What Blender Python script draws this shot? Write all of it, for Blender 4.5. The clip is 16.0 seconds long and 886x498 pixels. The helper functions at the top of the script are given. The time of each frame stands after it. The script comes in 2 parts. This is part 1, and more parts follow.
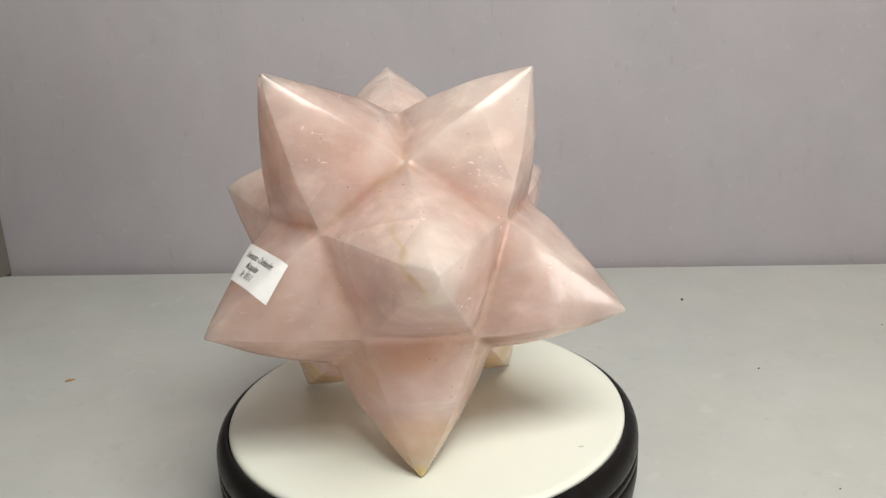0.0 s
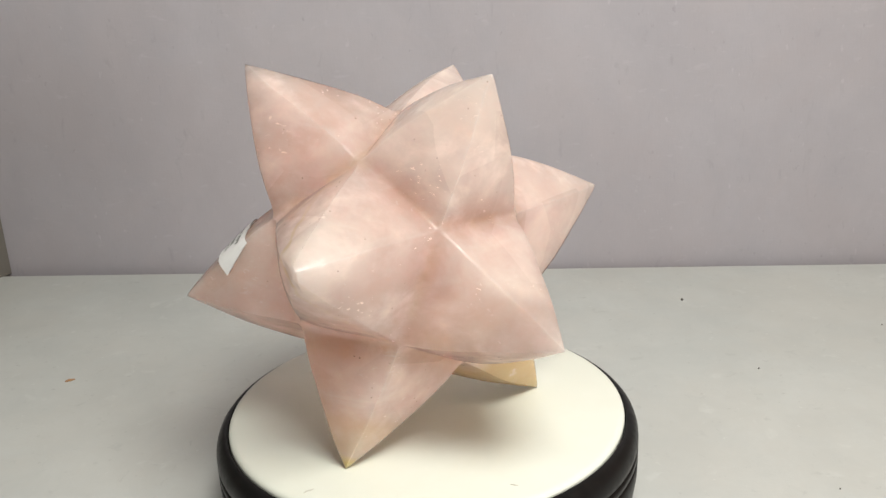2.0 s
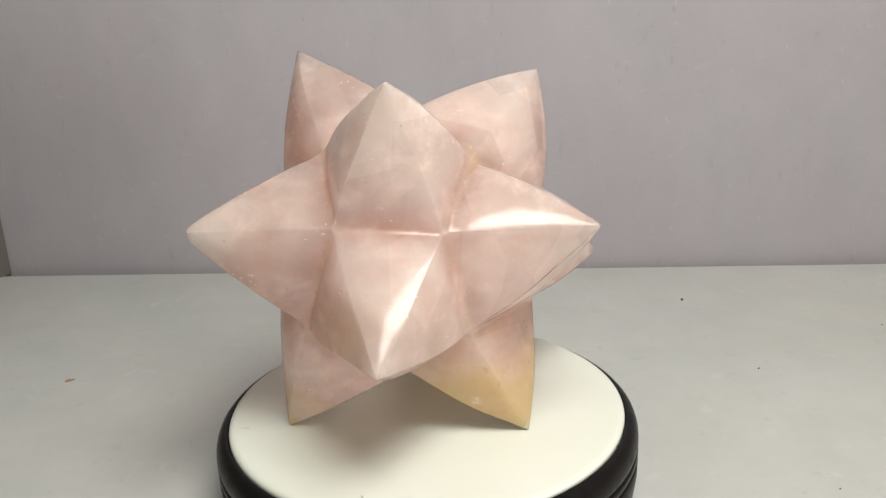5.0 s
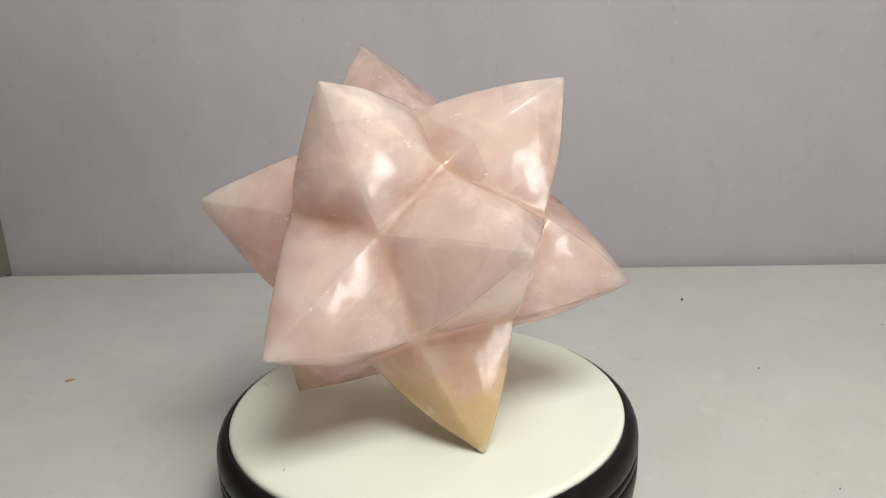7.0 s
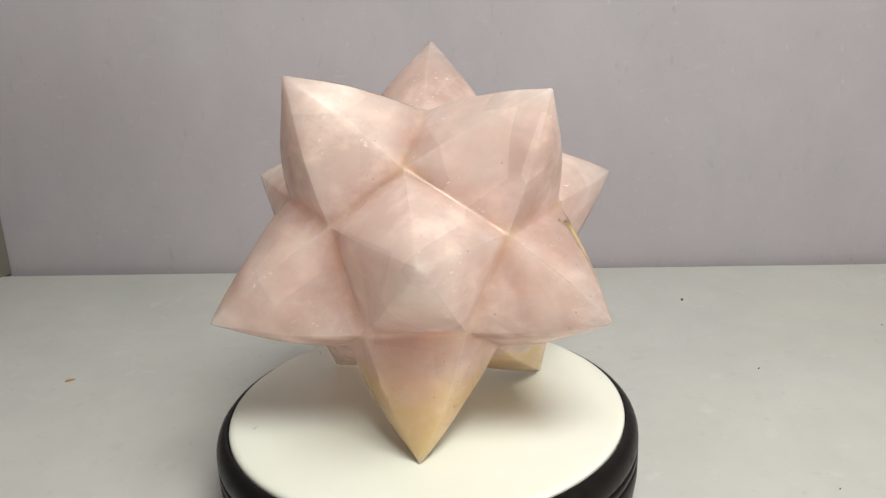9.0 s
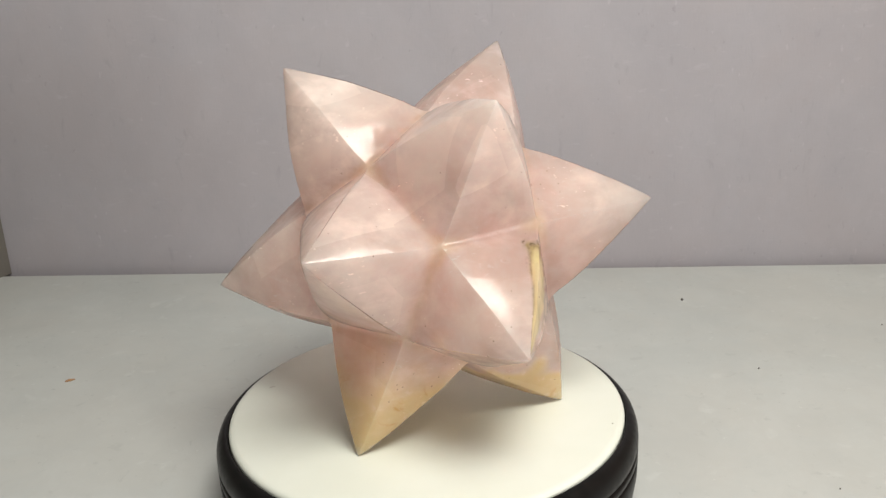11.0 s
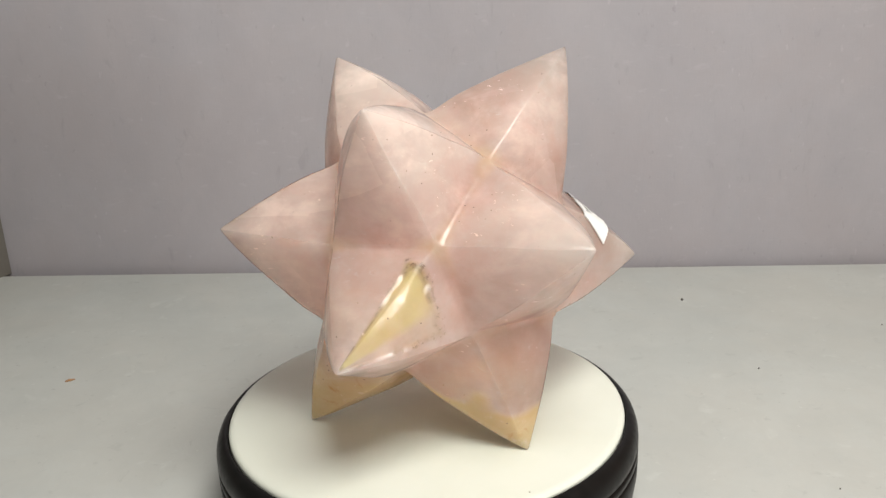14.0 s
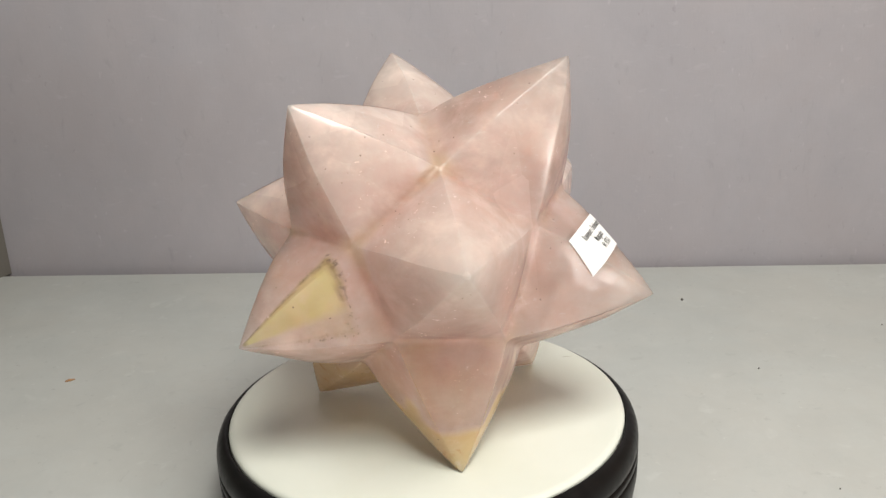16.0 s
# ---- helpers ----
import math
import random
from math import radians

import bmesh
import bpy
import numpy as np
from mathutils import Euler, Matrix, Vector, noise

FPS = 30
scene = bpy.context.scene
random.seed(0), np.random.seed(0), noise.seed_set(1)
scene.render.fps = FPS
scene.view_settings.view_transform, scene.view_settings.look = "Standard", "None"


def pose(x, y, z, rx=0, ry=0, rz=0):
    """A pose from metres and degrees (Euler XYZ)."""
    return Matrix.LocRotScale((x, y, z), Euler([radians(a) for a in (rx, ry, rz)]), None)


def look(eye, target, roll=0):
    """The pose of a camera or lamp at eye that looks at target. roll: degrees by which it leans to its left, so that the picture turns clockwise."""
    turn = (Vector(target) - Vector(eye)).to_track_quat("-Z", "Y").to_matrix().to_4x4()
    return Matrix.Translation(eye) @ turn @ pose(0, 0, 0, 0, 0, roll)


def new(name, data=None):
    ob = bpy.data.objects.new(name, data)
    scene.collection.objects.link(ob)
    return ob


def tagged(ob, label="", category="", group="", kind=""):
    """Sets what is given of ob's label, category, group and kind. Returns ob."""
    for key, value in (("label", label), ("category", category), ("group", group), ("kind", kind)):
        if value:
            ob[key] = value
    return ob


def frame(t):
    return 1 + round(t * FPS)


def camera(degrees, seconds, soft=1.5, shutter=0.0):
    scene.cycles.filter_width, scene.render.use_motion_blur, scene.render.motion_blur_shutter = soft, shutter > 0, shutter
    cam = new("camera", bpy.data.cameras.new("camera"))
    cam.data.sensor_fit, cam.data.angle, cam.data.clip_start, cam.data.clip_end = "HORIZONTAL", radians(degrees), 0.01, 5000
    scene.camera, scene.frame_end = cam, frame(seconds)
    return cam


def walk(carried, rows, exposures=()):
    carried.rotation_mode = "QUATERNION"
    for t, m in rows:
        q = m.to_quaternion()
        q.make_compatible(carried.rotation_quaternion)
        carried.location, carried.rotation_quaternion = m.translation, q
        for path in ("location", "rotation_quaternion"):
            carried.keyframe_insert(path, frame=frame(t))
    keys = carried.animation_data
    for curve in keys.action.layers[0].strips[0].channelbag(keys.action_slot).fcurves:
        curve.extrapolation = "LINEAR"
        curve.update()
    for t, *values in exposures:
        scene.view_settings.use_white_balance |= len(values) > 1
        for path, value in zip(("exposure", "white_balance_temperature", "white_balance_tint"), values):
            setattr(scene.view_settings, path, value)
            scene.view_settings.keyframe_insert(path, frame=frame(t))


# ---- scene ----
import functools

from mathutils.bvhtree import BVHTree

# ---- camera: a fixed camera a little above the turntable ----
OMEGA = 14.69                      # degrees a second, clockwise from above
SECONDS = 16.0
cam = camera(53.32, SECONDS, soft=1.5)
EYE = Vector((0.0, -0.3770, 0.2029))
YAW, PITCH, ROLL = radians(1.65), radians(18.29), -2.43
AIM = EYE + Vector((math.sin(YAW) * math.cos(PITCH), math.cos(YAW) * math.cos(PITCH), -math.sin(PITCH)))
# the camera's own exposure drifts a little
STOPS = [(0.0, -0.10), (0.5, 0.0), (1.0, 0.06), (2.0, 0.08), (3.0, 0.08), (3.5, -0.04), (4.2, -0.06), (6.3, -0.02), (7.0, -0.12),
         (8.0, -0.06), (9.0, 0.02), (11.5, -0.02), (13.5, -0.02), (14.5, 0.0), (15.5, -0.08), (16.0, -0.05)]
walk(cam, [(0.0, look(EYE, AIM, ROLL)), (SECONDS, look(EYE, AIM, ROLL))], STOPS)

# ---- light: a ceiling lamp above, a window to the side behind the camera ----
world = bpy.data.worlds.new("room_air")
scene.world = world
world.use_nodes = True
world.node_tree.nodes["Background"].inputs[0].default_value = (0.9, 0.93, 1.0, 1)
world.node_tree.nodes["Background"].inputs[1].default_value = 0.05


def area_lamp(name, eye, target, sx, sy, watts, colour):
    data = bpy.data.lights.new(name, "AREA")
    data.shape, data.size, data.size_y, data.energy, data.color = "RECTANGLE", sx, sy, watts, colour
    ob = new(name, data)
    ob.matrix_world = look(eye, target)
    return ob


area_lamp("ceiling_light", (0.18, -0.38, 0.76), (0.02, 0.05, 0.0), 0.44, 0.32, 8.6, (1.0, 0.975, 0.90))
area_lamp("window_light", (0.84, -0.86, 0.17), (0.0, 0.0, 0.08), 0.25, 0.30, 4.5, (1.0, 0.985, 0.95))


# ---- materials ----
def material(name):
    m = bpy.data.materials.new(name)
    m.use_nodes = True
    return m, m.node_tree, m.node_tree.nodes["Principled BSDF"]


def node(tree, kind, **values):
    n = tree.nodes.new(kind)
    for key, value in values.items():
        n.inputs[key.replace("_", " ")].default_value = value
    return n


def coords(tree, scale=(1, 1, 1), rotation=(0, 0, 0)):
    tc = tree.nodes.new("ShaderNodeTexCoord")
    mp = tree.nodes.new("ShaderNodeMapping")
    mp.inputs["Scale"].default_value = scale
    mp.inputs["Rotation"].default_value = rotation
    tree.links.new(tc.outputs["Object"], mp.inputs["Vector"])
    return mp.outputs["Vector"]


def noise_of(tree, vector, scale, detail=4.0, rough=0.55, distort=0.0):
    n = node(tree, "ShaderNodeTexNoise", Scale=scale, Detail=detail, Roughness=rough, Distortion=distort)
    tree.links.new(vector, n.inputs["Vector"])
    return n.outputs["Fac"]


def ramp(tree, value, lo, hi, a=0.0, b=1.0):
    n = tree.nodes.new("ShaderNodeMapRange")
    n.interpolation_type = "SMOOTHSTEP"
    for key, v in (("From Min", lo), ("From Max", hi), ("To Min", a), ("To Max", b)):
        n.inputs[key].default_value = v
    tree.links.new(value, n.inputs["Value"])
    return n.outputs["Result"]


def times(tree, a, b, op="MULTIPLY"):
    n = tree.nodes.new("ShaderNodeMath")
    n.operation = op
    for k, v in ((0, a), (1, b)):
        if isinstance(v, (int, float)):
            n.inputs[k].default_value = v
        else:
            tree.links.new(v, n.inputs[k])
    return n.outputs[0]


def blend(tree, fac, a, b):
    n = tree.nodes.new("ShaderNodeMix")
    n.data_type = "RGBA"
    tree.links.new(fac, n.inputs["Factor"])
    for key, v in ((6, a), (7, b)):
        if isinstance(v, tuple):
            n.inputs[key].default_value = (*v, 1)
        else:
            tree.links.new(v, n.inputs[key])
    return n.outputs[2]


def bump_of(tree, bsdf, height, strength, distance):
    b = node(tree, "ShaderNodeBump", Strength=strength, Distance=distance)
    tree.links.new(height, b.inputs["Height"])
    tree.links.new(b.outputs["Normal"], bsdf.inputs["Normal"])


def attribute(tree, name):
    n = tree.nodes.new("ShaderNodeAttribute")
    n.attribute_name = name
    return n.outputs["Fac"]


def rose_quartz():
    m, tree, bsdf = material("rose_quartz")
    v = coords(tree)
    clouds = ramp(tree, noise_of(tree, v, 34, 6, 0.6, 0.5), 0.36, 0.68)
    veil = ramp(tree, noise_of(tree, coords(tree, (24, 30, 62), (0.6, 0.5, 0.2)), 1.0, 6, 0.6, 0.8), 0.52, 0.74)
    col = blend(tree, clouds, (0.735, 0.510, 0.458), (0.810, 0.620, 0.562))
    haze = ramp(tree, noise_of(tree, v, 95, 6, 0.65, 0.4), 0.35, 0.72)
    col = blend(tree, times(tree, haze, 0.40), col, (0.86, 0.76, 0.70))
    col = blend(tree, times(tree, veil, 0.36), col, (0.92, 0.85, 0.79))
    col = blend(tree, times(tree, attribute(tree, "pale"), 0.45), col, (0.86, 0.735, 0.655))
    # faint inner fracture planes: straight-edged cells of slightly different milkiness
    cells = tree.nodes.new("ShaderNodeTexVoronoi")
    cells.feature = "SMOOTH_F1"
    cells.inputs["Scale"].default_value = 30
    cells.inputs["Smoothness"].default_value = 0.5
    bent = tree.nodes.new("ShaderNodeTexNoise")
    bent.inputs["Scale"].default_value = 40
    tree.links.new(v, bent.inputs["Vector"])
    warped = tree.nodes.new("ShaderNodeVectorMath")
    warped.operation = "MULTIPLY_ADD"
    warped.inputs[1].default_value = (0.012, 0.012, 0.012)
    tree.links.new(bent.outputs["Color"], warped.inputs[0])
    tree.links.new(v, warped.inputs[2])
    tree.links.new(warped.outputs[0], cells.inputs["Vector"])
    split = tree.nodes.new("ShaderNodeSeparateColor")
    tree.links.new(cells.outputs["Color"], split.inputs[0])
    plane = split.outputs[0]
    col = blend(tree, ramp(tree, plane, 0.0, 0.5, 0.26, 0.0), col, (0.68, 0.455, 0.41))
    col = blend(tree, ramp(tree, plane, 0.6, 1.0, 0.0, 0.22), col, (0.90, 0.79, 0.72))
    # milky flecks
    fleck = ramp(tree, noise_of(tree, coords(tree, (190, 240, 420), (0.3, 0.8, 0.1)), 1.0, 4, 0.6, 0.8), 0.62, 0.70)
    fleck = times(tree, fleck, ramp(tree, noise_of(tree, v, 30, 2), 0.50, 0.60))
    col = blend(tree, times(tree, fleck, 0.38), col, (0.95, 0.90, 0.85))
    col = blend(tree, times(tree, attribute(tree, "milk"), 0.60), col, (0.87, 0.765, 0.705))
    worn = times(tree, attribute(tree, "edge"), ramp(tree, noise_of(tree, v, 60, 4), 0.40, 0.66, 0.02, 0.32))
    col = blend(tree, worn, col, (0.90, 0.80, 0.72))
    # iron stains and dirt in the grooves
    st = times(tree, attribute(tree, "stain"), ramp(tree, noise_of(tree, v, 120, 4, 0.65), 0.12, 0.45))
    col = blend(tree, times(tree, st, 0.92), col, (0.53, 0.375, 0.125))
    col = blend(tree, times(tree, attribute(tree, "chip"), ramp(tree, noise_of(tree, v, 70, 5, 0.6, 0.5), 0.38, 0.62, 0.55, 0.95)), col, (0.62, 0.51, 0.255))
    rust = times(tree, times(tree, attribute(tree, "stain"), attribute(tree, "chip"), "SUBTRACT"), ramp(tree, noise_of(tree, v, 75, 4, 0.6, 0.8), 0.60, 0.74))
    col = blend(tree, times(tree, rust, 0.9), col, (0.46, 0.22, 0.04))
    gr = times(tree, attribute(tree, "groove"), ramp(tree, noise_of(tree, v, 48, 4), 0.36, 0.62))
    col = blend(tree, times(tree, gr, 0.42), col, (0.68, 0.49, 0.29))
    col = blend(tree, times(tree, attribute(tree, "olive"), ramp(tree, noise_of(tree, v, 160, 4), 0.20, 0.45)), col, (0.27, 0.20, 0.075))
    grime = times(tree, attribute(tree, "grime"), ramp(tree, noise_of(tree, v, 420, 3), 0.52, 0.62))
    col = blend(tree, grime, col, (0.16, 0.11, 0.06))
    # dark pinholes
    sp = tree.nodes.new("ShaderNodeTexVoronoi")
    sp.inputs["Scale"].default_value = 190
    tree.links.new(v, sp.inputs["Vector"])
    speck = times(tree, ramp(tree, sp.outputs["Distance"], 0.045, 0.075, 1.0, 0.0), ramp(tree, noise_of(tree, v, 17, 2), 0.46, 0.52))
    col = blend(tree, times(tree, speck, 0.9), col, (0.07, 0.03, 0.025))
    tree.links.new(col, bsdf.inputs["Base Color"])
    rough = ramp(tree, noise_of(tree, v, 90, 4), 0.3, 0.75, 0.09, 0.21)
    rough = times(tree, rough, times(tree, attribute(tree, "chip"), 0.03), "ADD")
    tree.links.new(rough, bsdf.inputs["Roughness"])
    bsdf.inputs["IOR"].default_value = 1.54
    bsdf.inputs["Subsurface Weight"].default_value = 1.0
    bsdf.inputs["Subsurface Radius"].default_value = (1.0, 0.93, 0.90)
    deep = times(tree, times(tree, attribute(tree, "stain"), -0.034), times(tree, attribute(tree, "pale"), -0.006), "ADD")
    deep = times(tree, times(tree, deep, 0.060, "ADD"), 0.012, "MAXIMUM")
    tree.links.new(deep, bsdf.inputs["Subsurface Scale"])
    pits = times(tree, times(tree, noise_of(tree, v, 110, 2), 0.45), times(tree, speck, 0.6), "SUBTRACT")
    pits = times(tree, pits, times(tree, noise_of(tree, v, 48, 2), 2.2), "ADD")
    bump_of(tree, bsdf, pits, 0.20, 0.002)
    # part of the light passes clear through, past inner veils
    clear = node(tree, "ShaderNodeBsdfGlass", Roughness=0.24, IOR=1.24)
    tree.links.new(bsdf.inputs["Normal"].links[0].from_socket, clear.inputs["Normal"])
    clear.inputs["Color"].default_value = (0.985, 0.872, 0.815, 1)
    mix = tree.nodes.new("ShaderNodeMixShader")
    seen = times(tree, times(tree, 1.0, plane, "SUBTRACT"), 0.20, "MULTIPLY")
    seen = times(tree, times(tree, seen, 0.42, "ADD"), times(tree, 1.0, times(tree, attribute(tree, "chip"), 0.45), "SUBTRACT"))
    seen = times(tree, seen, times(tree, 1.0, times(tree, attribute(tree, "stain"), 0.75), "SUBTRACT"))
    tree.links.new(seen, mix.inputs[0])
    tree.links.new(bsdf.outputs[0], mix.inputs[1])
    tree.links.new(clear.outputs[0], mix.inputs[2])
    # milky wisps, healed cracks and sparkling flecks close under the surface
    wisp = ramp(tree, noise_of(tree, coords(tree, (40, 48, 58), (0.5, 0.3, 0.9)), 1.0, 7, 0.60, 0.22), 0.40, 0.76)
    wisp = times(tree, wisp, ramp(tree, noise_of(tree, v, 17, 3, 0.6), 0.36, 0.62, 0.30, 1.0))
    # healed cracks: straight-edged sheets
    sheet = tree.nodes.new("ShaderNodeTexVoronoi")
    sheet.inputs["Scale"].default_value = 1.0
    tree.links.new(coords(tree, (26, 44, 30), (0.7, 0.35, 0.5)), sheet.inputs["Vector"])
    tone = tree.nodes.new("ShaderNodeSeparateColor")
    tree.links.new(sheet.outputs["Color"], tone.inputs[0])
    sheets = ramp(tree, tone.outputs[1], 0.45, 1.0, 0.0, 0.12)
    spark = ramp(tree, noise_of(tree, coords(tree, (330, 420, 760), (0.3, 0.8, 0.1)), 1.0, 2, 0.6, 0.6), 0.66, 0.71)
    spark = times(tree, spark, ramp(tree, noise_of(tree, v, 41, 2), 0.55, 0.62))
    veil_amount = times(tree, times(tree, wisp, 0.44), sheets, "ADD")
    veil_amount = times(tree, veil_amount, times(tree, spark, 0.75), "MAXIMUM")
    veil_amount = times(tree, veil_amount, times(tree, attribute(tree, "milk"), 0.30), "ADD")
    bare = times(tree, times(tree, attribute(tree, "stain"), 0.75), times(tree, attribute(tree, "chip"), 0.85), "MAXIMUM")
    bare = times(tree, bare, attribute(tree, "clear"), "MAXIMUM")
    veil_amount = times(tree, veil_amount, times(tree, 1.0, bare, "SUBTRACT"))
    veil_amount = times(tree, veil_amount, 0.80, "MINIMUM")
    milky = node(tree, "ShaderNodeBsdfPrincipled", IOR=1.54)
    tree.links.new(blend(tree, times(tree, attribute(tree, "milk"), 1.0, "MINIMUM"), (0.83, 0.652, 0.602), (0.85, 0.740, 0.675)), milky.inputs["Base Color"])
    tree.links.new(rough, milky.inputs["Roughness"])
    tree.links.new(bsdf.inputs["Normal"].links[0].from_socket, milky.inputs["Normal"])
    milky.inputs["Subsurface Weight"].default_value = 0.8
    milky.inputs["Subsurface Radius"].default_value = (1.0, 0.9, 0.85)
    milky.inputs["Subsurface Scale"].default_value = 0.007
    veiled = tree.nodes.new("ShaderNodeMixShader")
    tree.links.new(veil_amount, veiled.inputs[0])
    tree.links.new(mix.outputs[0], veiled.inputs[1])
    tree.links.new(milky.outputs[0], veiled.inputs[2])
    tree.links.new(veiled.outputs[0], tree.nodes["Material Output"].inputs["Surface"])
    return m


def plaster(name, a, b, weave, rough):
    m, tree, bsdf = material(name)
    v = coords(tree)
    big = ramp(tree, noise_of(tree, v, 6, 5, 0.62, 0.5), 0.3, 0.7)
    col = blend(tree, big, a, b)
    drag = noise_of(tree, coords(tree, (34, 34, 9), (0.0, 0.25, 0.0)), 1.0, 4, 0.6, 0.5)
    col = blend(tree, ramp(tree, drag, 0.55, 0.8, 0.0, weave), col, tuple(1.25 * x for x in a))
    warp = noise_of(tree, coords(tree, (700, 700, 160)), 1.0, 2, 0.5)
    weft = noise_of(tree, coords(tree, (150, 150, 800)), 1.0, 2, 0.5)
    fine = times(tree, warp, weft, "ADD")
    col = blend(tree, ramp(tree, fine, 0.85, 1.25, 0.0, 0.2 * weave), col, tuple(0.74 * x for x in a))
    cloudy = noise_of(tree, coords(tree, (26, 26, 17), (0.0, 0.2, 0.0)), 1.0, 6, 0.7, 0.3)
    col = blend(tree, ramp(tree, cloudy, 0.35, 0.68, 0.0, 1.1 * weave), col, tuple(0.72 * x for x in a))
    knot = ramp(tree, noise_of(tree, coords(tree, (210, 210, 130), (0.0, 0.1, 0.0)), 1.0, 2, 0.5), 0.70, 0.78, 0.0, 2.0 * weave)
    col = blend(tree, knot, col, tuple(0.55 * x for x in a))
    glint = ramp(tree, noise_of(tree, coords(tree, (230, 230, 110), (0.0, 0.5, 0.2)), 1.0, 2, 0.5), 0.71, 0.78, 0.0, 1.6 * weave)
    col = blend(tree, glint, col, tuple(1.4 * x for x in b))
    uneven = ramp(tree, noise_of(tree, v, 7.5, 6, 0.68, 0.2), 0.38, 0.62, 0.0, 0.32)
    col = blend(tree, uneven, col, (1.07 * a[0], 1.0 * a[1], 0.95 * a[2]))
    # slubs in the thread and faint rubbed marks
    slub = ramp(tree, noise_of(tree, coords(tree, (95, 95, 36), (0.0, 0.1, 0.0)), 1.0, 4, 0.65, 0.6), 0.60, 0.74, 0.0, 1.8 * weave)
    col = blend(tree, slub, col, tuple(0.70 * x for x in a))
    rub = ramp(tree, noise_of(tree, coords(tree, (60, 60, 130), (0.0, 0.3, 0.0)), 1.0, 3, 0.6, 0.4), 0.62, 0.76, 0.0, 1.6 * weave)
    col = blend(tree, rub, col, tuple(1.22 * x for x in b))
    tree.links.new(col, bsdf.inputs["Base Color"])
    bsdf.inputs["Roughness"].default_value = rough
    bump_of(tree, bsdf, times(tree, fine, drag, "ADD"), 0.06, 0.001)
    return m


def plain(name, a, b, scale, rough, relief=0.05, metal=0.0):
    m, tree, bsdf = material(name)
    v = coords(tree)
    n = noise_of(tree, v, scale, 5, 0.6)
    tree.links.new(blend(tree, ramp(tree, n, 0.35, 0.7), a, b), bsdf.inputs["Base Color"])
    tree.links.new(ramp(tree, noise_of(tree, v, scale * 3, 3), 0.3, 0.7, rough * 0.85, rough * 1.15), bsdf.inputs["Roughness"])
    bsdf.inputs["Metallic"].default_value = metal
    bump_of(tree, bsdf, n, relief, 0.001)
    return m


QUARTZ = rose_quartz()
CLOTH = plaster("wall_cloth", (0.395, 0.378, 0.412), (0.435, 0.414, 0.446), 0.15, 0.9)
# grey-brown, darkened further to carry the shade the west panel stands in
SHADE = plaster("shaded_panel_cloth", (0.150, 0.140, 0.125), (0.180, 0.168, 0.150), 0.15, 0.9)
BOARD = plaster("white_board", (0.487, 0.508, 0.495), (0.545, 0.562, 0.545), 0.16, 0.5)
# for the added east panel, brown so that its bounce is warm
BOUNCE = plaster("warm_blocker", (0.26, 0.165, 0.115), (0.31, 0.20, 0.14), 0.15, 0.7)
ROOM = plain("room_paint", (0.46, 0.45, 0.43), (0.52, 0.51, 0.49), 3, 0.8)
PLATTER = plain("platter_plastic", (0.725, 0.750, 0.672), (0.745, 0.770, 0.700), 25, 0.38, 0.02)
RUBBER = plain("black_plastic", (0.006, 0.006, 0.006), (0.010, 0.009, 0.009), 90, 0.36, 0.02)
RUBBER.node_tree.nodes["Principled BSDF"].inputs["Specular IOR Level"].default_value = 0.14
PAPER = plain("sticker_paper", (0.82, 0.82, 0.82), (0.86, 0.86, 0.86), 200, 0.5)
INK = plain("black_ink", (0.02, 0.02, 0.02), (0.03, 0.03, 0.03), 300, 0.6)
LINT = plain("brown_fibre", (0.36, 0.18, 0.07), (0.48, 0.27, 0.12), 400, 0.8)
FAINT = plain("faint_scuff", (0.50, 0.49, 0.42), (0.58, 0.57, 0.50), 300, 0.6)
DUST = plain("grey_dust", (0.10, 0.09, 0.08), (0.16, 0.15, 0.14), 400, 0.9)


# ---- building helpers ----
def mesh_of(name, bm, mat):
    me = bpy.data.meshes.new(name)
    bm.to_mesh(me)
    bm.free()
    me.materials.append(mat)
    return me


def part(name, bm, mat, parent, label="", smooth=True):
    ob = new(name, mesh_of(name, bm, mat))
    for poly in ob.data.polygons:
        poly.use_smooth = smooth
    ob.parent = parent
    return tagged(ob, label) if label else ob


def slab(corners, low, high):
    """An upright prism over a plan outline."""
    bm = bmesh.new()
    under = [bm.verts.new((x, y, low)) for x, y in corners]
    over = [bm.verts.new((x, y, high)) for x, y in corners]
    n = len(corners)
    bm.faces.new(under[::-1])
    bm.faces.new(over)
    for i in range(n):
        bm.faces.new((under[i], under[(i + 1) % n], over[(i + 1) % n], over[i]))
    bmesh.ops.recalc_face_normals(bm, faces=bm.faces)
    return bm


def structure(name, bm, mat, label):
    ob = new(name, mesh_of(name, bm, mat))
    return tagged(ob, label, kind="structure")


def lathe(profile, steps=160):
    """A body of revolution about z from (radius, height) pairs, from the axis out and back."""
    bm = bmesh.new()
    rings = []
    for r, z in profile:
        if r < 1e-6:
            rings.append([bm.verts.new((0, 0, z))])
        else:
            rings.append([bm.verts.new((r * math.cos(a), r * math.sin(a), z)) for a in (2 * math.pi * k / steps for k in range(steps))])
    for one, two in zip(rings, rings[1:]):
        for k in range(steps):
            q = [one[k % len(one)], one[(k + 1) % len(one)], two[(k + 1) % len(two)], two[k % len(two)]]
            q = list(dict.fromkeys(q))
            if len(q) > 2:
                bm.faces.new(q)
    bmesh.ops.recalc_face_normals(bm, faces=bm.faces)
    return bm


# ---- the niche and the room that closes it ----
FLOOR = -0.040
TILT = -0.113                                     # the back wall runs a little askew
CORNER = Vector((-0.350, 0.353))


def back(x, off=0.0):
    return (x, CORNER.y + TILT * (x - CORNER.x) + off)


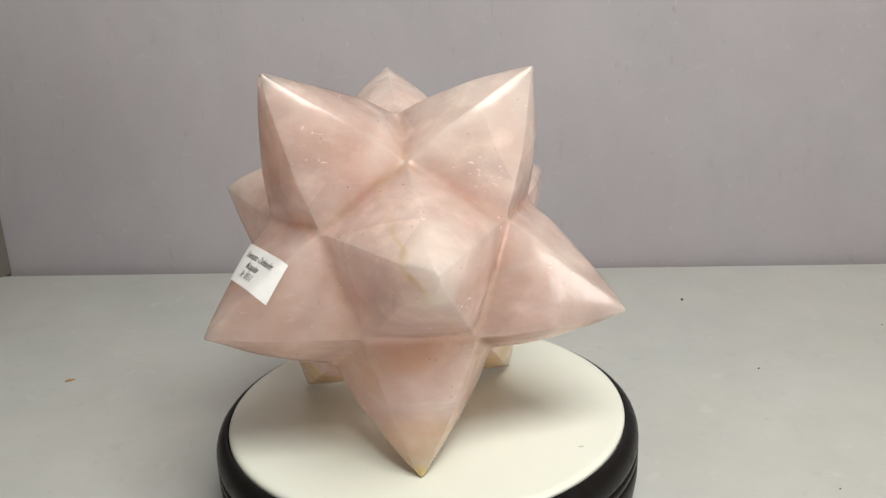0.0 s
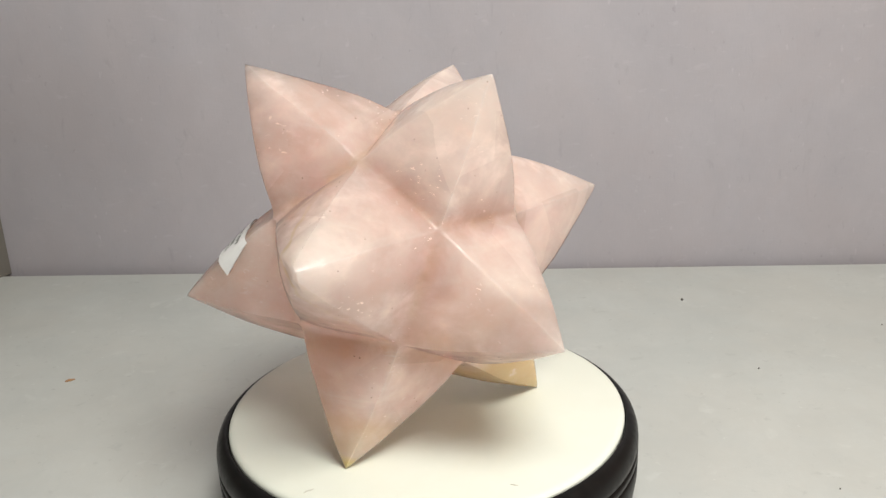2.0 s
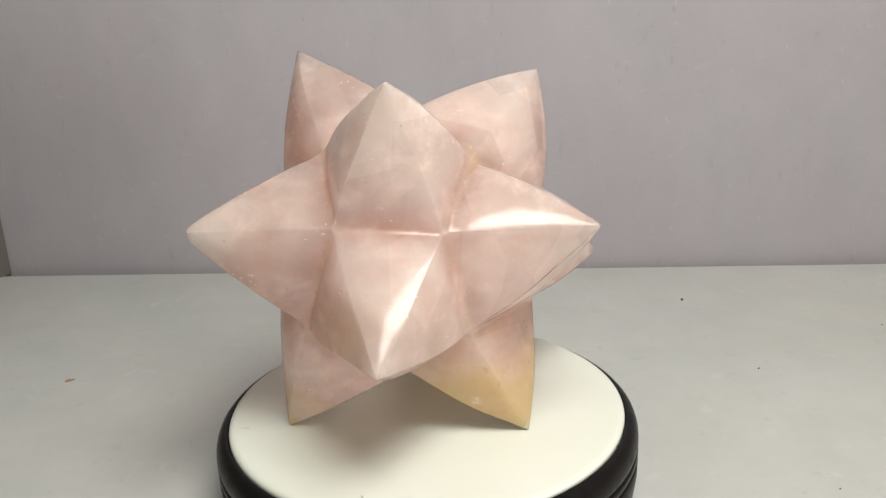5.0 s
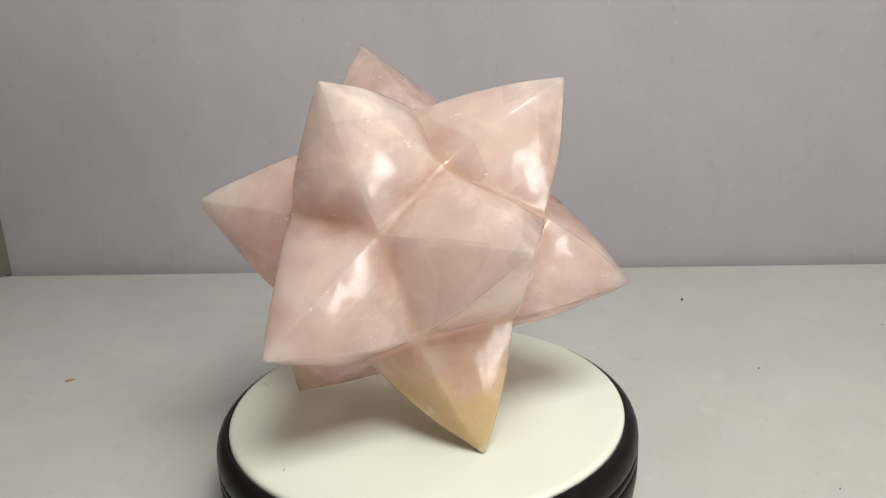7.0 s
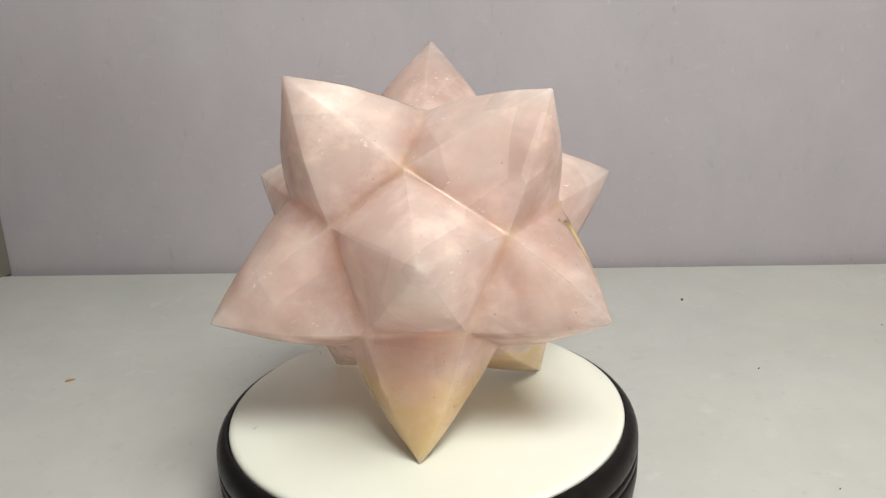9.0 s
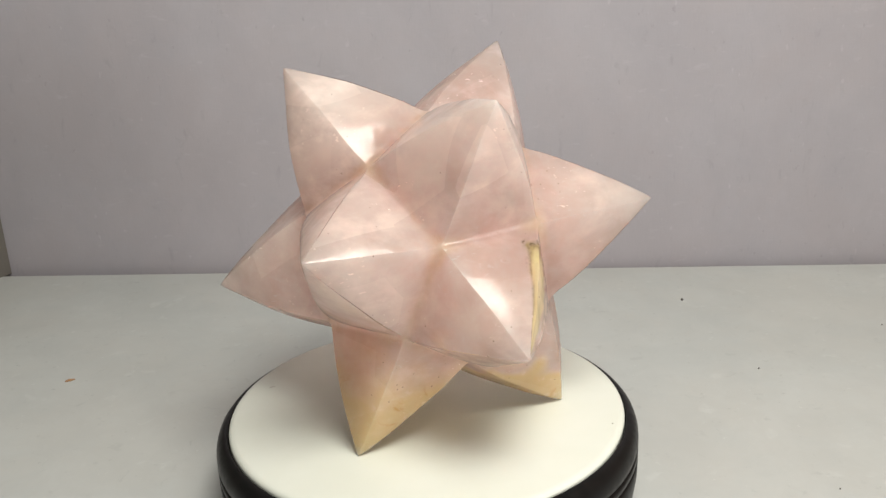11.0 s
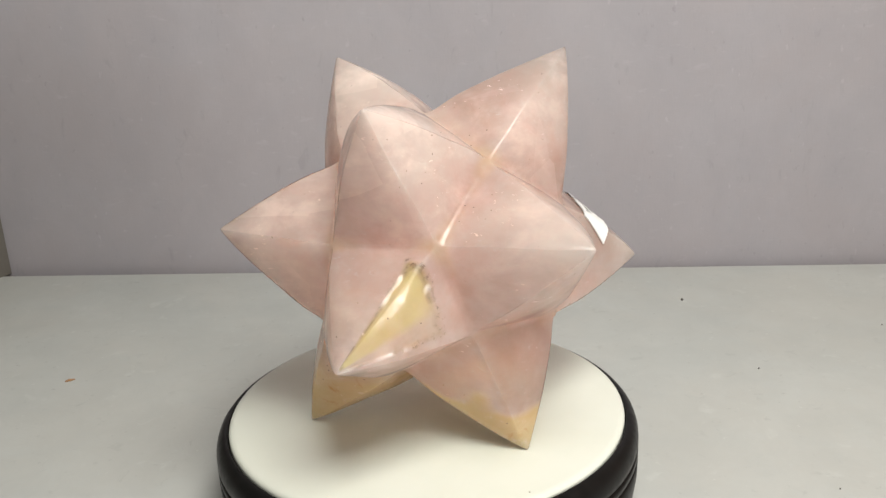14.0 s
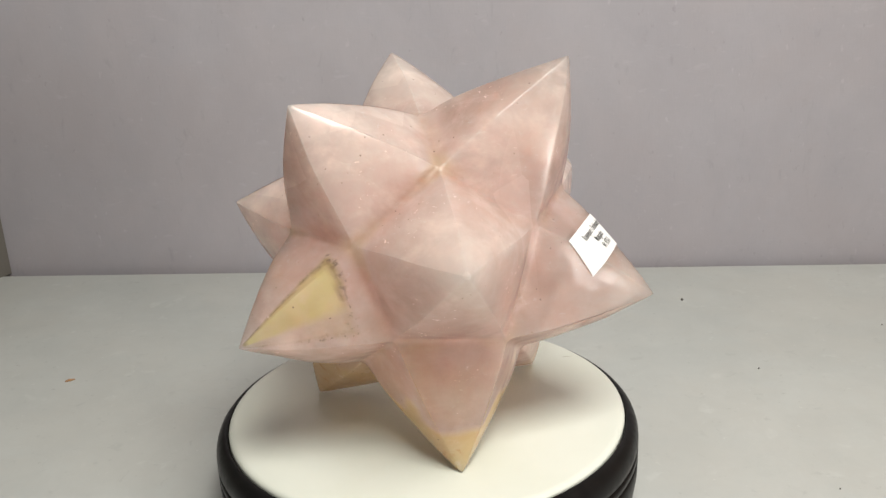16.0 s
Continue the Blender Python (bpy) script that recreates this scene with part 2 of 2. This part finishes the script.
structure("floor", slab([(-1.1, -0.75), (1.5, -0.75), back(1.5, -0.009), back(-1.1, -0.009)], FLOOR - 0.03, FLOOR), BOARD,
          "white painted board under the turntable")
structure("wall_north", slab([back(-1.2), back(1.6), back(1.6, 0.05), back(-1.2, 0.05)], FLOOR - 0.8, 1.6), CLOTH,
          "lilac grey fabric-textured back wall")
structure("wall_west", slab([(CORNER.x, CORNER.y - 0.002), (CORNER.x - 0.60, CORNER.y - 0.95), (CORNER.x - 0.63, CORNER.y - 0.93), (CORNER.x - 0.03, CORNER.y - 0.002)], FLOOR, 0.9), SHADE,
          "grey-brown side panel, its shade painted in as a darker colour")
# out of view, added to block window light and warm the wall's right end
structure("east_blocker", slab([back(0.47, -0.002), back(0.50, -0.002), (0.70, -0.55), (0.67, -0.55)], FLOOR, 0.9), BOUNCE,
          "unseen brown panel added to shade and warm the back wall")
structure("room_wall_east", slab([(1.6, -2.2), (1.65, -2.2), (1.65, 0.3), (1.6, 0.3)], FLOOR - 0.8, 1.6), ROOM, "plain pale room wall")
structure("room_wall_west", slab([(-1.65, -2.2), (-1.6, -2.2), (-1.6, 0.7), (-1.65, 0.7)], FLOOR - 0.8, 1.6), ROOM, "plain pale room wall")
structure("room_wall_south", slab([(-1.65, -2.25), (1.65, -2.25), (1.65, -2.2), (-1.65, -2.2)], FLOOR - 0.8, 1.6), ROOM, "plain pale room wall")
structure("room_floor", slab([(-1.65, -2.25), (1.65, -2.25), (1.65, 0.7), (-1.65, 0.7)], FLOOR - 0.85, FLOOR - 0.8), ROOM, "plain room floor")
structure("ceiling", slab([(-1.65, -2.25), (1.65, -2.25), (1.65, 0.7), (-1.65, 0.7)], 1.6, 1.65), ROOM, "plain pale ceiling")

# ---- turntable ----
turntable = tagged(new("turntable"), "round black plastic motor turntable with a cream white platter", "turntable")
turntable.location = (0, 0, FLOOR)
TOP = 0.0020 - FLOOR                              # height of the platter's top over the board
part("base", lathe([(0, TOP - 0.006), (0.0929, TOP - 0.006), (0.0932, TOP - 0.0022), (0.0937, TOP - 0.0019), (0.0960, TOP - 0.0034),
                    (0.0978, TOP - 0.0056), (0.0988, TOP - 0.0085), (0.0990, TOP - 0.0105), (0.0990, TOP - 0.0128),
                    (0.0986, TOP - 0.0131), (0.0976, TOP - 0.0134), (0.0976, TOP - 0.0146), (0.0986, TOP - 0.0149), (0.0990, TOP - 0.0152),
                    (0.0990, TOP - 0.0178), (0.0986, TOP - 0.0181), (0.0976, TOP - 0.0184), (0.0976, TOP - 0.0196), (0.0986, TOP - 0.0199),
                    (0.0990, TOP - 0.0202), (0.0988, TOP - 0.0280), (0.0972, 0.003), (0.0960, 0.0), (0, 0.0)]), RUBBER, turntable, "glossy black plastic base with two grooves")
platter = part("platter", lathe([(0, TOP), (0.0895, TOP), (0.0912, TOP - 0.0003), (0.0922, TOP - 0.0010), (0.0926, TOP - 0.0022), (0.0926, TOP - 0.0055), (0, TOP - 0.0055)]),
               PLATTER, turntable, "cream white plastic platter")

# ---- the star: a small stellated dodecahedron, cut by hand ----
CENTRE = Vector((-0.0061, -0.0009, 0.0814))
# reach from the turning axis, bearing and height of each point: feet, low ring, high ring, crown
SPIKES = {
    "F0": (0.0653, -93.1, 0.0022), "F1": (0.0548, 37.6, 0.0022), "F2": (0.0640, 156.7, 0.0022),
    "L0": (0.0945, -27.0, 0.0612), "L1": (0.0947, 95.6, 0.0623), "L2": (0.1038, -145.4, 0.0657),
    "U0": (0.1015, -87.3, 0.1019), "U1": (0.0854, 41.8, 0.0997), "U2": (0.1021, 154.2, 0.1013),
    "T0": (0.0543, -26.1, 0.1609), "T1": (0.0653, 100.0, 0.1529), "T2": (0.0683, -147.0, 0.1643),
}
TIPS = {k: Vector((r * math.cos(radians(a)), r * math.sin(radians(a)), z)) for k, (r, a, z) in SPIKES.items()}
IDEAL = {}
for k in range(3):
    for ring, r, z, a in (("F", 0.607, -0.795, -90), ("L", 0.982, -0.188, -30), ("U", 0.982, 0.188, -90), ("T", 0.607, 0.795, -30)):
        IDEAL[ring + str(k)] = Vector((r * math.cos(radians(a + 120 * k)), r * math.sin(radians(a + 120 * k)), z))
NEAR = {k: [j for j in IDEAL if j != k and (IDEAL[j] - IDEAL[k]).length < 1.1] for k in IDEAL}
# how far out the hollows round each spike lie
INNER = {"U0": 0.83, "L2": 0.78, "U1": 0.70, "T0": 0.77, "L0": 0.77, "F0": 0.76, "T1": 0.72, "L1": 0.73, "U2": 0.74, "F1": 0.70, "F2": 0.76, "T2": 0.74}


# hollows that the cutter's wheel set off their even place, in millimetres
OFF = {"T0 T2 U0": (-0.8, 4.0, -2.1), "L0 T0 U0": (-0.6, 0.1, 2.0), "F0 L0 U0": (0.2, -1.6, -1.0), "F0 L2 U0": (-0.2, 0.4, 0.9),
       "L0 T0 U1": (0.7, -1.4, 0.1), "T0 T1 U1": (2.0, -6.8, 0.0), "F1 L0 U1": (-0.5, -4.0, -7.0), "L1 T1 U1": (1.2, 5.0, -0.6),
       "F1 L1 U1": (1.4, 1.1, -4.8), "L1 T1 U2": (-3.8, 3.5, 1.0), "T1 T2 U2": (0.4, -0.8, 1.0), "L2 T2 U2": (-1.3, -0.1, -2.8),
       "F2 L2 U2": (-2.2, 1.3, -5.4), "F2 L1 U2": (-0.6, 2.4, -0.7)}


def hollow(a, b, c):
    """Where three neighbouring spikes meet."""
    off = Vector(OFF.get(" ".join(sorted((a, b, c))), (0, 0, 0))) / 1000
    return CENTRE + (INNER[a] + INNER[b] + INNER[c]) / 3 * ((TIPS[a] + TIPS[b] + TIPS[c]) / 3 - CENTRE) + off


def ring_of(k):
    """The five neighbours of a spike in order round it."""
    axis = IDEAL[k].normalized()
    u = axis.orthogonal().normalized()
    w = axis.cross(u)
    return sorted(NEAR[k], key=lambda j: math.atan2(IDEAL[j].dot(w), IDEAL[j].dot(u)))


# hollows with yellow dirt in them
GOLD = (("T1", "T2", "U2"), ("T1", "L1", "U1"), ("T1", "L1", "U2"), ("T0", "T1", "U1"))
# how far the cut faces of some spikes swell outwards
SWELL = {"T0": 0.078, "T1": 0.072, "U1": 0.072, "L1": 0.070, "L0": 0.062}
# paler, milkier spikes
MILK = {"T0": 0.65, "U0": 0.45, "T1": 0.22, "U1": 0.30, "L0": 0.15, "U2": 0.15}
# clearer, darker spikes with fewer veils
CLEAR = {"L2": 0.75, "F0": 0.45, "L0": 0.25, "F1": 0.35, "F2": 0.35, "U2": 0.2}
FLAKE = Vector((-0.50, -0.84, -0.20)).normalized()


def star_mesh():
    bm = bmesh.new()
    names = ("stain", "groove", "pale", "chip", "grime", "olive", "edge", "milk", "clear")
    layers = {n: bm.verts.layers.float.new(n) for n in names}
    ss = [0, 0.02, 0.05] + [0.05 + 0.93 * i / 30 for i in range(1, 30)] + [0.975, 1.0]
    us = [0, 0.025, 0.06] + [0.06 + 0.88 * i / 20 for i in range(1, 20)] + [0.94, 0.975, 1.0]
    gold = [hollow(*g) for g in GOLD]
    for k in TIPS:
        order = ring_of(k)
        tip = TIPS[k]
        for i in range(5):
            left, mid, right = order[i - 1], order[i], order[(i + 1) % 5]
            a, b = hollow(k, left, mid), hollow(k, mid, right)
            foot = CENTRE + (tip - CENTRE) * 0.42
            axis = (tip - foot).normalized()
            grid = []
            for s in ss:
                row = []
                for u in us:
                    p = (a.lerp(b, u)).lerp(tip, s)
                    out = p - foot
                    out = (out - axis * out.dot(axis))
                    out = out.normalized() if out.length > 1e-7 else Vector()
                    hump = (1 - math.exp(-s / 0.24)) * (1 - s ** 2.4)
                    length = (tip - a).length
                    p = p + out * length * (1.06 * SWELL.get(k, 0.058) * hump + 0.010 * hump * 4 * u * (1 - u))
                    # polishing rounds the grooves
                    p = p + (p - CENTRE).normalized() * 0.0013 * math.exp(-s / 0.022)
                    edge = min(u, 1 - u)
                    # and the edges between the facets
                    blunt, wide = (0.0016, 0.14) if k[0] == "U" else (0.0005, 0.06)
                    p = p - out * blunt * math.exp(-edge / wide) * min(1.0, s / 0.12) * (1 - s ** 1.2)
                    if s > 0.97:
                        p = p - axis * (0.0003 if s == 1.0 else 0.0)
                    p = p + 0.0006 * min(1.0, 6 * s) * noise.noise_vector(p * 42)
                    vals = dict.fromkeys(names, 0.0)
                    wob = 0.10 * noise.noise(p * 60 + Vector((3, 1, 7)))
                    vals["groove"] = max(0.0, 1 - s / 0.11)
                    vals["edge"] = max(0.0, 1 - edge * (1 - s) / 0.022, 0.8 - s / 0.02)
                    vals["milk"] = max(0.0, min(1.0, MILK.get(k, 0.0) + 2.0 * wob)) * min(1.0, s / 0.25)
                    vals["clear"] = CLEAR.get(k, 0.0) * min(1.0, s / 0.12)
                    vals["pale"] = max(0.0, min(1.0, (s + wob - 0.35) / 0.65))
                    if k[0] == "F":
                        vals["pale"] *= 0.35
                    if k == "F1" or k == "F2":
                        rise, fade = (0.044, 0.022) if k == "F1" else (0.027 + 0.10 * (p.x + 0.06), 0.005)
                        vals["stain"] = max(0.0, min(0.85, (rise + 0.11 * wob - p.z) / fade))
                    if k == "F0":
                        vals["stain"] = max(0.0, min(1.0, (s - 0.88) / 0.05), 0.42 * min(1.0, (s - 0.50) / 0.15))
                    dirt = max(math.exp(-((p - g).length / 0.0075) ** 2) for g in gold) * min(1.0, 2.2 * vals["groove"])
                    vals["stain"] = max(vals["stain"], 0.38 * dirt)
                    row.append((p, vals, out, s, u))
                grid.append(row)
            made = []
            for row in grid:
                line = []
                for p, vals, out, s, u in row:
                    # a chipped, yellow-stained hollow along one edge of a low spike
                    if k == "L1" and {"U2"} <= {mid, left, right}:
                        d = None
                        if mid == "U2":
                            d = u if set((left, mid)) == {"T1", "U2"} else 1 - u
                        elif mid == "T1":
                            d = -(u if set((left, mid)) == {"T1", "U2"} else 1 - u)
                        if d is not None:
                            wob = 0.04 * noise.noise(p * 150)
                            reach = 0.86 if d >= 0 else 0.16
                            inside = min((reach + wob - abs(d)) / 0.07, (s + wob - 0.17 - 0.08 * max(0, d)) / 0.05, (0.965 - s) / 0.03)
                            c = max(0.0, min(1.0, inside))
                            rim = max(0.0, 1 - abs(inside - 0.1) / 0.6)
                            vals["chip"] = c * (1.0 if d < 0.45 else max(0.25, 1.0 - (d - 0.45) / 0.2))
                            vals["stain"] = max(vals["stain"], c * max(0.10, min(0.7, (0.62 - d) / 0.30)) * (0.75 + 0.5 * noise.noise(p * 110)))
                            vals["grime"] = min(1.0, 1.1 * rim)
                            vals["olive"] = max(0.12 * c * max(0.0, 0.5 + 1.6 * noise.noise(p * 130 + Vector((2, 9, 4)))), 0.95 * max(0.0, 1 - abs(inside - 0.45) / 0.8) * (1.0 if d < 0.45 else 0.4), 0.30 * c if d < -0.02 else 0.0)
                            crust = max(0.0, 1 - abs(inside - 0.3) / 1.2) if d > 0.3 or s < 0.35 else 0.0
                            p = p - out * (0.0009 * c - (0.0006 * c + 0.0010 * crust) * noise.noise(p * 240))
                    # a flake broken from the tip of a high spike, paler stone round it
                    if k == "U0":
                        depth = (p - tip).dot(FLAKE) + 0.0035 - 0.25 * max(0.0, (p - tip).length - 0.018) + 0.0012 * noise.noise(p * 120)
                        if depth > 0:
                            p = p - FLAKE * depth * 0.75
                        side = p.x - tip.x + 0.0091 + 0.5 * (p.z - tip.z) + 0.003 * noise.noise(p * 170 + Vector((5, 5, 5)))
                        up = p.z - tip.z
                        crack = max(0.0, 1 - abs(side) / (0.0016 + 0.0014 * noise.noise(p * 260)))
                        vals["stain"] = 0.45 * crack if -0.009 < up < 0.013 else 0.0
                        vals["chip"] = 0.4 * crack
                        vals["olive"] = 0.6 * vals["stain"]
                        near = 0.030 - (p - tip - Vector((0.004, 0, 0.004))).length + 0.010 * noise.noise(p * 70)
                        vals["pale"] = max(0.6 * vals["pale"], min(1.0, max(0.0, near / 0.012)) * min(1.0, max(0.15, side / 0.001)))
                        vals["milk"] = max(0.6 * vals["milk"], 0.75 * min(1.0, max(0.0, near / 0.016)) * min(1.0, max(0.0, side / 0.0015)))
                    v = bm.verts.new(p)
                    for n in names:
                        v[layers[n]] = vals[n]
                    line.append(v)
                made.append(line)
            for r0, r1 in zip(made, made[1:]):
                for j in range(len(us) - 1):
                    bm.faces.new((r0[j], r0[j + 1], r1[j + 1], r1[j]))
    bmesh.ops.remove_doubles(bm, verts=bm.verts, dist=0.00003)
    bmesh.ops.recalc_face_normals(bm, faces=bm.faces)
    return bm


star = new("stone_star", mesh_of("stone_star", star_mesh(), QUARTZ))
for poly in star.data.polygons:
    poly.use_smooth = True
tagged(star, "polished pale pink rose quartz twelve-pointed star standing on three points", "crystal star")


# ---- the paper sticker, laid over the upper face of a low spike ----
tree_of_star = BVHTree.FromObject(star, bpy.context.evaluated_depsgraph_get())
LABEL_A, LABEL_B = Vector((-0.0700, -0.0250, 0.0924)), Vector((-0.0502, -0.0566, 0.0925))
ACROSS = (LABEL_B - LABEL_A).normalized()
DOWN = TIPS["L2"] - (LABEL_A + LABEL_B) / 2
DOWN = (DOWN - ACROSS * DOWN.dot(ACROSS)).normalized()
UPWARD = DOWN.cross(ACROSS)
UPWARD = UPWARD if UPWARD.z > 0 else -UPWARD
WIDE, TALL = 0.0372, 0.0168


@functools.lru_cache(maxsize=None)
def wrapped(step):
    """The run of the surface across the sticker at one height: arc lengths and places."""
    def drop(i):
        p = (LABEL_A + LABEL_B) / 2 + ACROSS * (i * 0.00025) + DOWN * (step * 0.0005)
        hit, normal, _, _ = tree_of_star.ray_cast(p + UPWARD * 0.02, -UPWARD)
        return hit, normal

    start = drop(0)
    sides = []
    for way in (-1, 1):
        run, places = [0.0], [start]
        for i in range(1, 110):
            hit, normal = drop(way * i)
            if hit is None or (hit - places[-1][0]).length > 0.0012:
                break
            run.append(run[-1] + (hit - places[-1][0]).length)
            places.append((hit, normal))
        # past the last contact the paper goes straight on
        back_step = min(8, len(places) - 1)
        ahead = (places[-1][0] - places[-1 - back_step][0]).normalized()
        for i in range(1, 60):
            run.append(run[-1] + 0.00025)
            places.append((places[-1][0] + ahead * 0.00025, places[-1][1]))
        sides.append((run, places))
    left, right = sides
    return [-r for r in left[0][:0:-1]] + right[0], left[1][:0:-1] + right[1]


@functools.lru_cache(maxsize=None)
def touch(x, y):
    """The stone's surface and its normal under a point of the sticker."""
    spots = []
    low = math.floor(y / 0.0005)
    for step in (low, low + 1):
        run, places = wrapped(step)
        j = max(1, min(len(run) - 1, int(np.searchsorted(run, x))))
        f = max(0.0, min(1.0, (x - run[j - 1]) / max(1e-9, run[j] - run[j - 1])))
        spots.append((places[j - 1][0].lerp(places[j][0], f), places[j][1]))
    f = y / 0.0005 - low
    return spots[0][0].lerp(spots[1][0], f), spots[0][1].lerp(spots[1][1], f)


def lay(x, y, lift):
    """A point of the sticker, x across and y down in metres; stiff paper evens out the stone."""
    place, normal = Vector(), Vector()
    for dx in (-0.0016, -0.0008, 0.0, 0.0008, 0.0016):
        for dy in (-0.0020, -0.0010, 0.0, 0.0010, 0.0020):
            a, b = touch(round(x + dx, 6), round(y + dy, 6))
            place += a / 25
            normal += b / 25
    return place + normal.normalized() * lift


def sticker():
    bm = bmesh.new()
    nx, ny = 34, 18
    for lift in (0.0005, 0.0009):
        rows = [[bm.verts.new(lay((i / nx - 0.5) * WIDE, j / ny * TALL - 0.0008, lift)) for i in range(nx + 1)] for j in range(ny + 1)]
        for r0, r1 in zip(rows, rows[1:]):
            for i in range(nx):
                bm.faces.new((r0[i], r0[i + 1], r1[i + 1], r1[i]))
    return bm


label_part = part("label", sticker(), PAPER, star, "white paper sticker with three printed lines")


def printed(words, x, y, size):
    """A line of print on the sticker."""
    curve = bpy.data.curves.new("print", "FONT")
    curve.body, curve.size, curve.align_x, curve.offset = words, size, "CENTER", size * 0.007
    curve.resolution_u = 3
    ob = new("print", curve)
    me = bpy.data.meshes.new_from_object(ob.evaluated_get(bpy.context.evaluated_depsgraph_get()))
    bpy.data.objects.remove(ob)
    bm = bmesh.new()
    bm.from_mesh(me)
    bmesh.ops.triangulate(bm, faces=bm.faces)
    for v in bm.verts:
        v.co = lay(x + v.co.x * 0.56, y - v.co.y, 0.00102)
    part("print", bm, INK, label_part, smooth=False)


printed("Rosenquarz - Dodekaeder", 0.0016, 0.0048, 0.0041)
printed("Madagaskar", 0.0016, 0.0089, 0.0041)
printed("Nr 1073-3", 0.0016, 0.0130, 0.0041)


# ---- marks on the platter, fibres and dust on the board ----
def scrap(name, mat, place, long, wide, high, turn, parent=None, seed=0):
    """A bent shred: a tapering three-sided strand lying on its support."""
    rnd = random.Random(seed)
    bm = bmesh.new()
    rings = []
    n = 9
    for i in range(n):
        f = i / (n - 1)
        w = wide * (0.25 + 0.75 * math.sin(math.pi * min(1, 0.08 + 0.92 * f))) * (0.8 + 0.4 * rnd.random())
        y = long * 0.12 * math.sin(3.2 * f + seed) + w * 0.3 * rnd.random()
        x = (f - 0.5) * long
        rings.append([bm.verts.new((x, y - w / 2, 0)), bm.verts.new((x, y + w / 2, 0)), bm.verts.new((x, y + 0.1 * w, high * (0.5 + 0.5 * math.sin(math.pi * f))))])
    for a, b in zip(rings, rings[1:]):
        for j in range(3):
            bm.faces.new((a[j], a[(j + 1) % 3], b[(j + 1) % 3], b[j]))
    bm.faces.new(rings[0])
    bm.faces.new(rings[-1])
    bmesh.ops.recalc_face_normals(bm, faces=bm.faces)
    ob = part(name, bm, mat, parent)
    ob.matrix_basis = pose(*place, 0, 0, turn)
    return ob


scrap("scuff", FAINT, (-0.0087, -0.0845, TOP), 0.0050, 0.0006, 0.00012, 75, platter, 1)
scrap("scuff", FAINT, (0.0650, -0.0477, TOP), 0.0030, 0.0008, 0.00012, 20, platter, 2)
scrap("scuff", FAINT, (-0.0690, 0.0544, TOP), 0.0014, 0.0007, 0.00012, 130, platter, 3)
for word, mat, x, y, size, turn, seed in (
        ("wood_splinter", LINT, -0.2229, 0.1330, (0.0058, 0.0016, 0.0012), 12, 4),
        ("dust_speck", DUST, 0.1891, 0.2117, (0.0030, 0.0018, 0.0014), 60, 5),
        ("dust_speck", DUST, 0.2008, 0.0969, (0.0012, 0.0009, 0.0008), 10, 6),
        ("dust_speck", DUST, 0.3040, 0.1500, (0.0016, 0.0010, 0.0008), 80, 7),
        ("dust_speck", DUST, 0.1905, -0.0291, (0.0010, 0.0008, 0.0006), 40, 8)):
    ob = scrap(word, mat, (x, y, FLOOR), *size, turn, None, seed)
    if word == "wood_splinter":
        tagged(ob, "tiny orange brown wood splinter on the white board", "splinter")
    else:
        tagged(ob, "tiny dark grey speck of dust on the white board", "dust", "dust on the board")


# ---- movement: platter and star turn together ----
def motions():
    turns = [(0.5 * i, -OMEGA * 0.5 * i) for i in range(33)]
    walk(platter, [(t, pose(0, 0, 0, 0, 0, a)) for t, a in turns])
    walk(star, [(t, pose(0, 0, 0, 0, 0, a)) for t, a in turns])


motions()
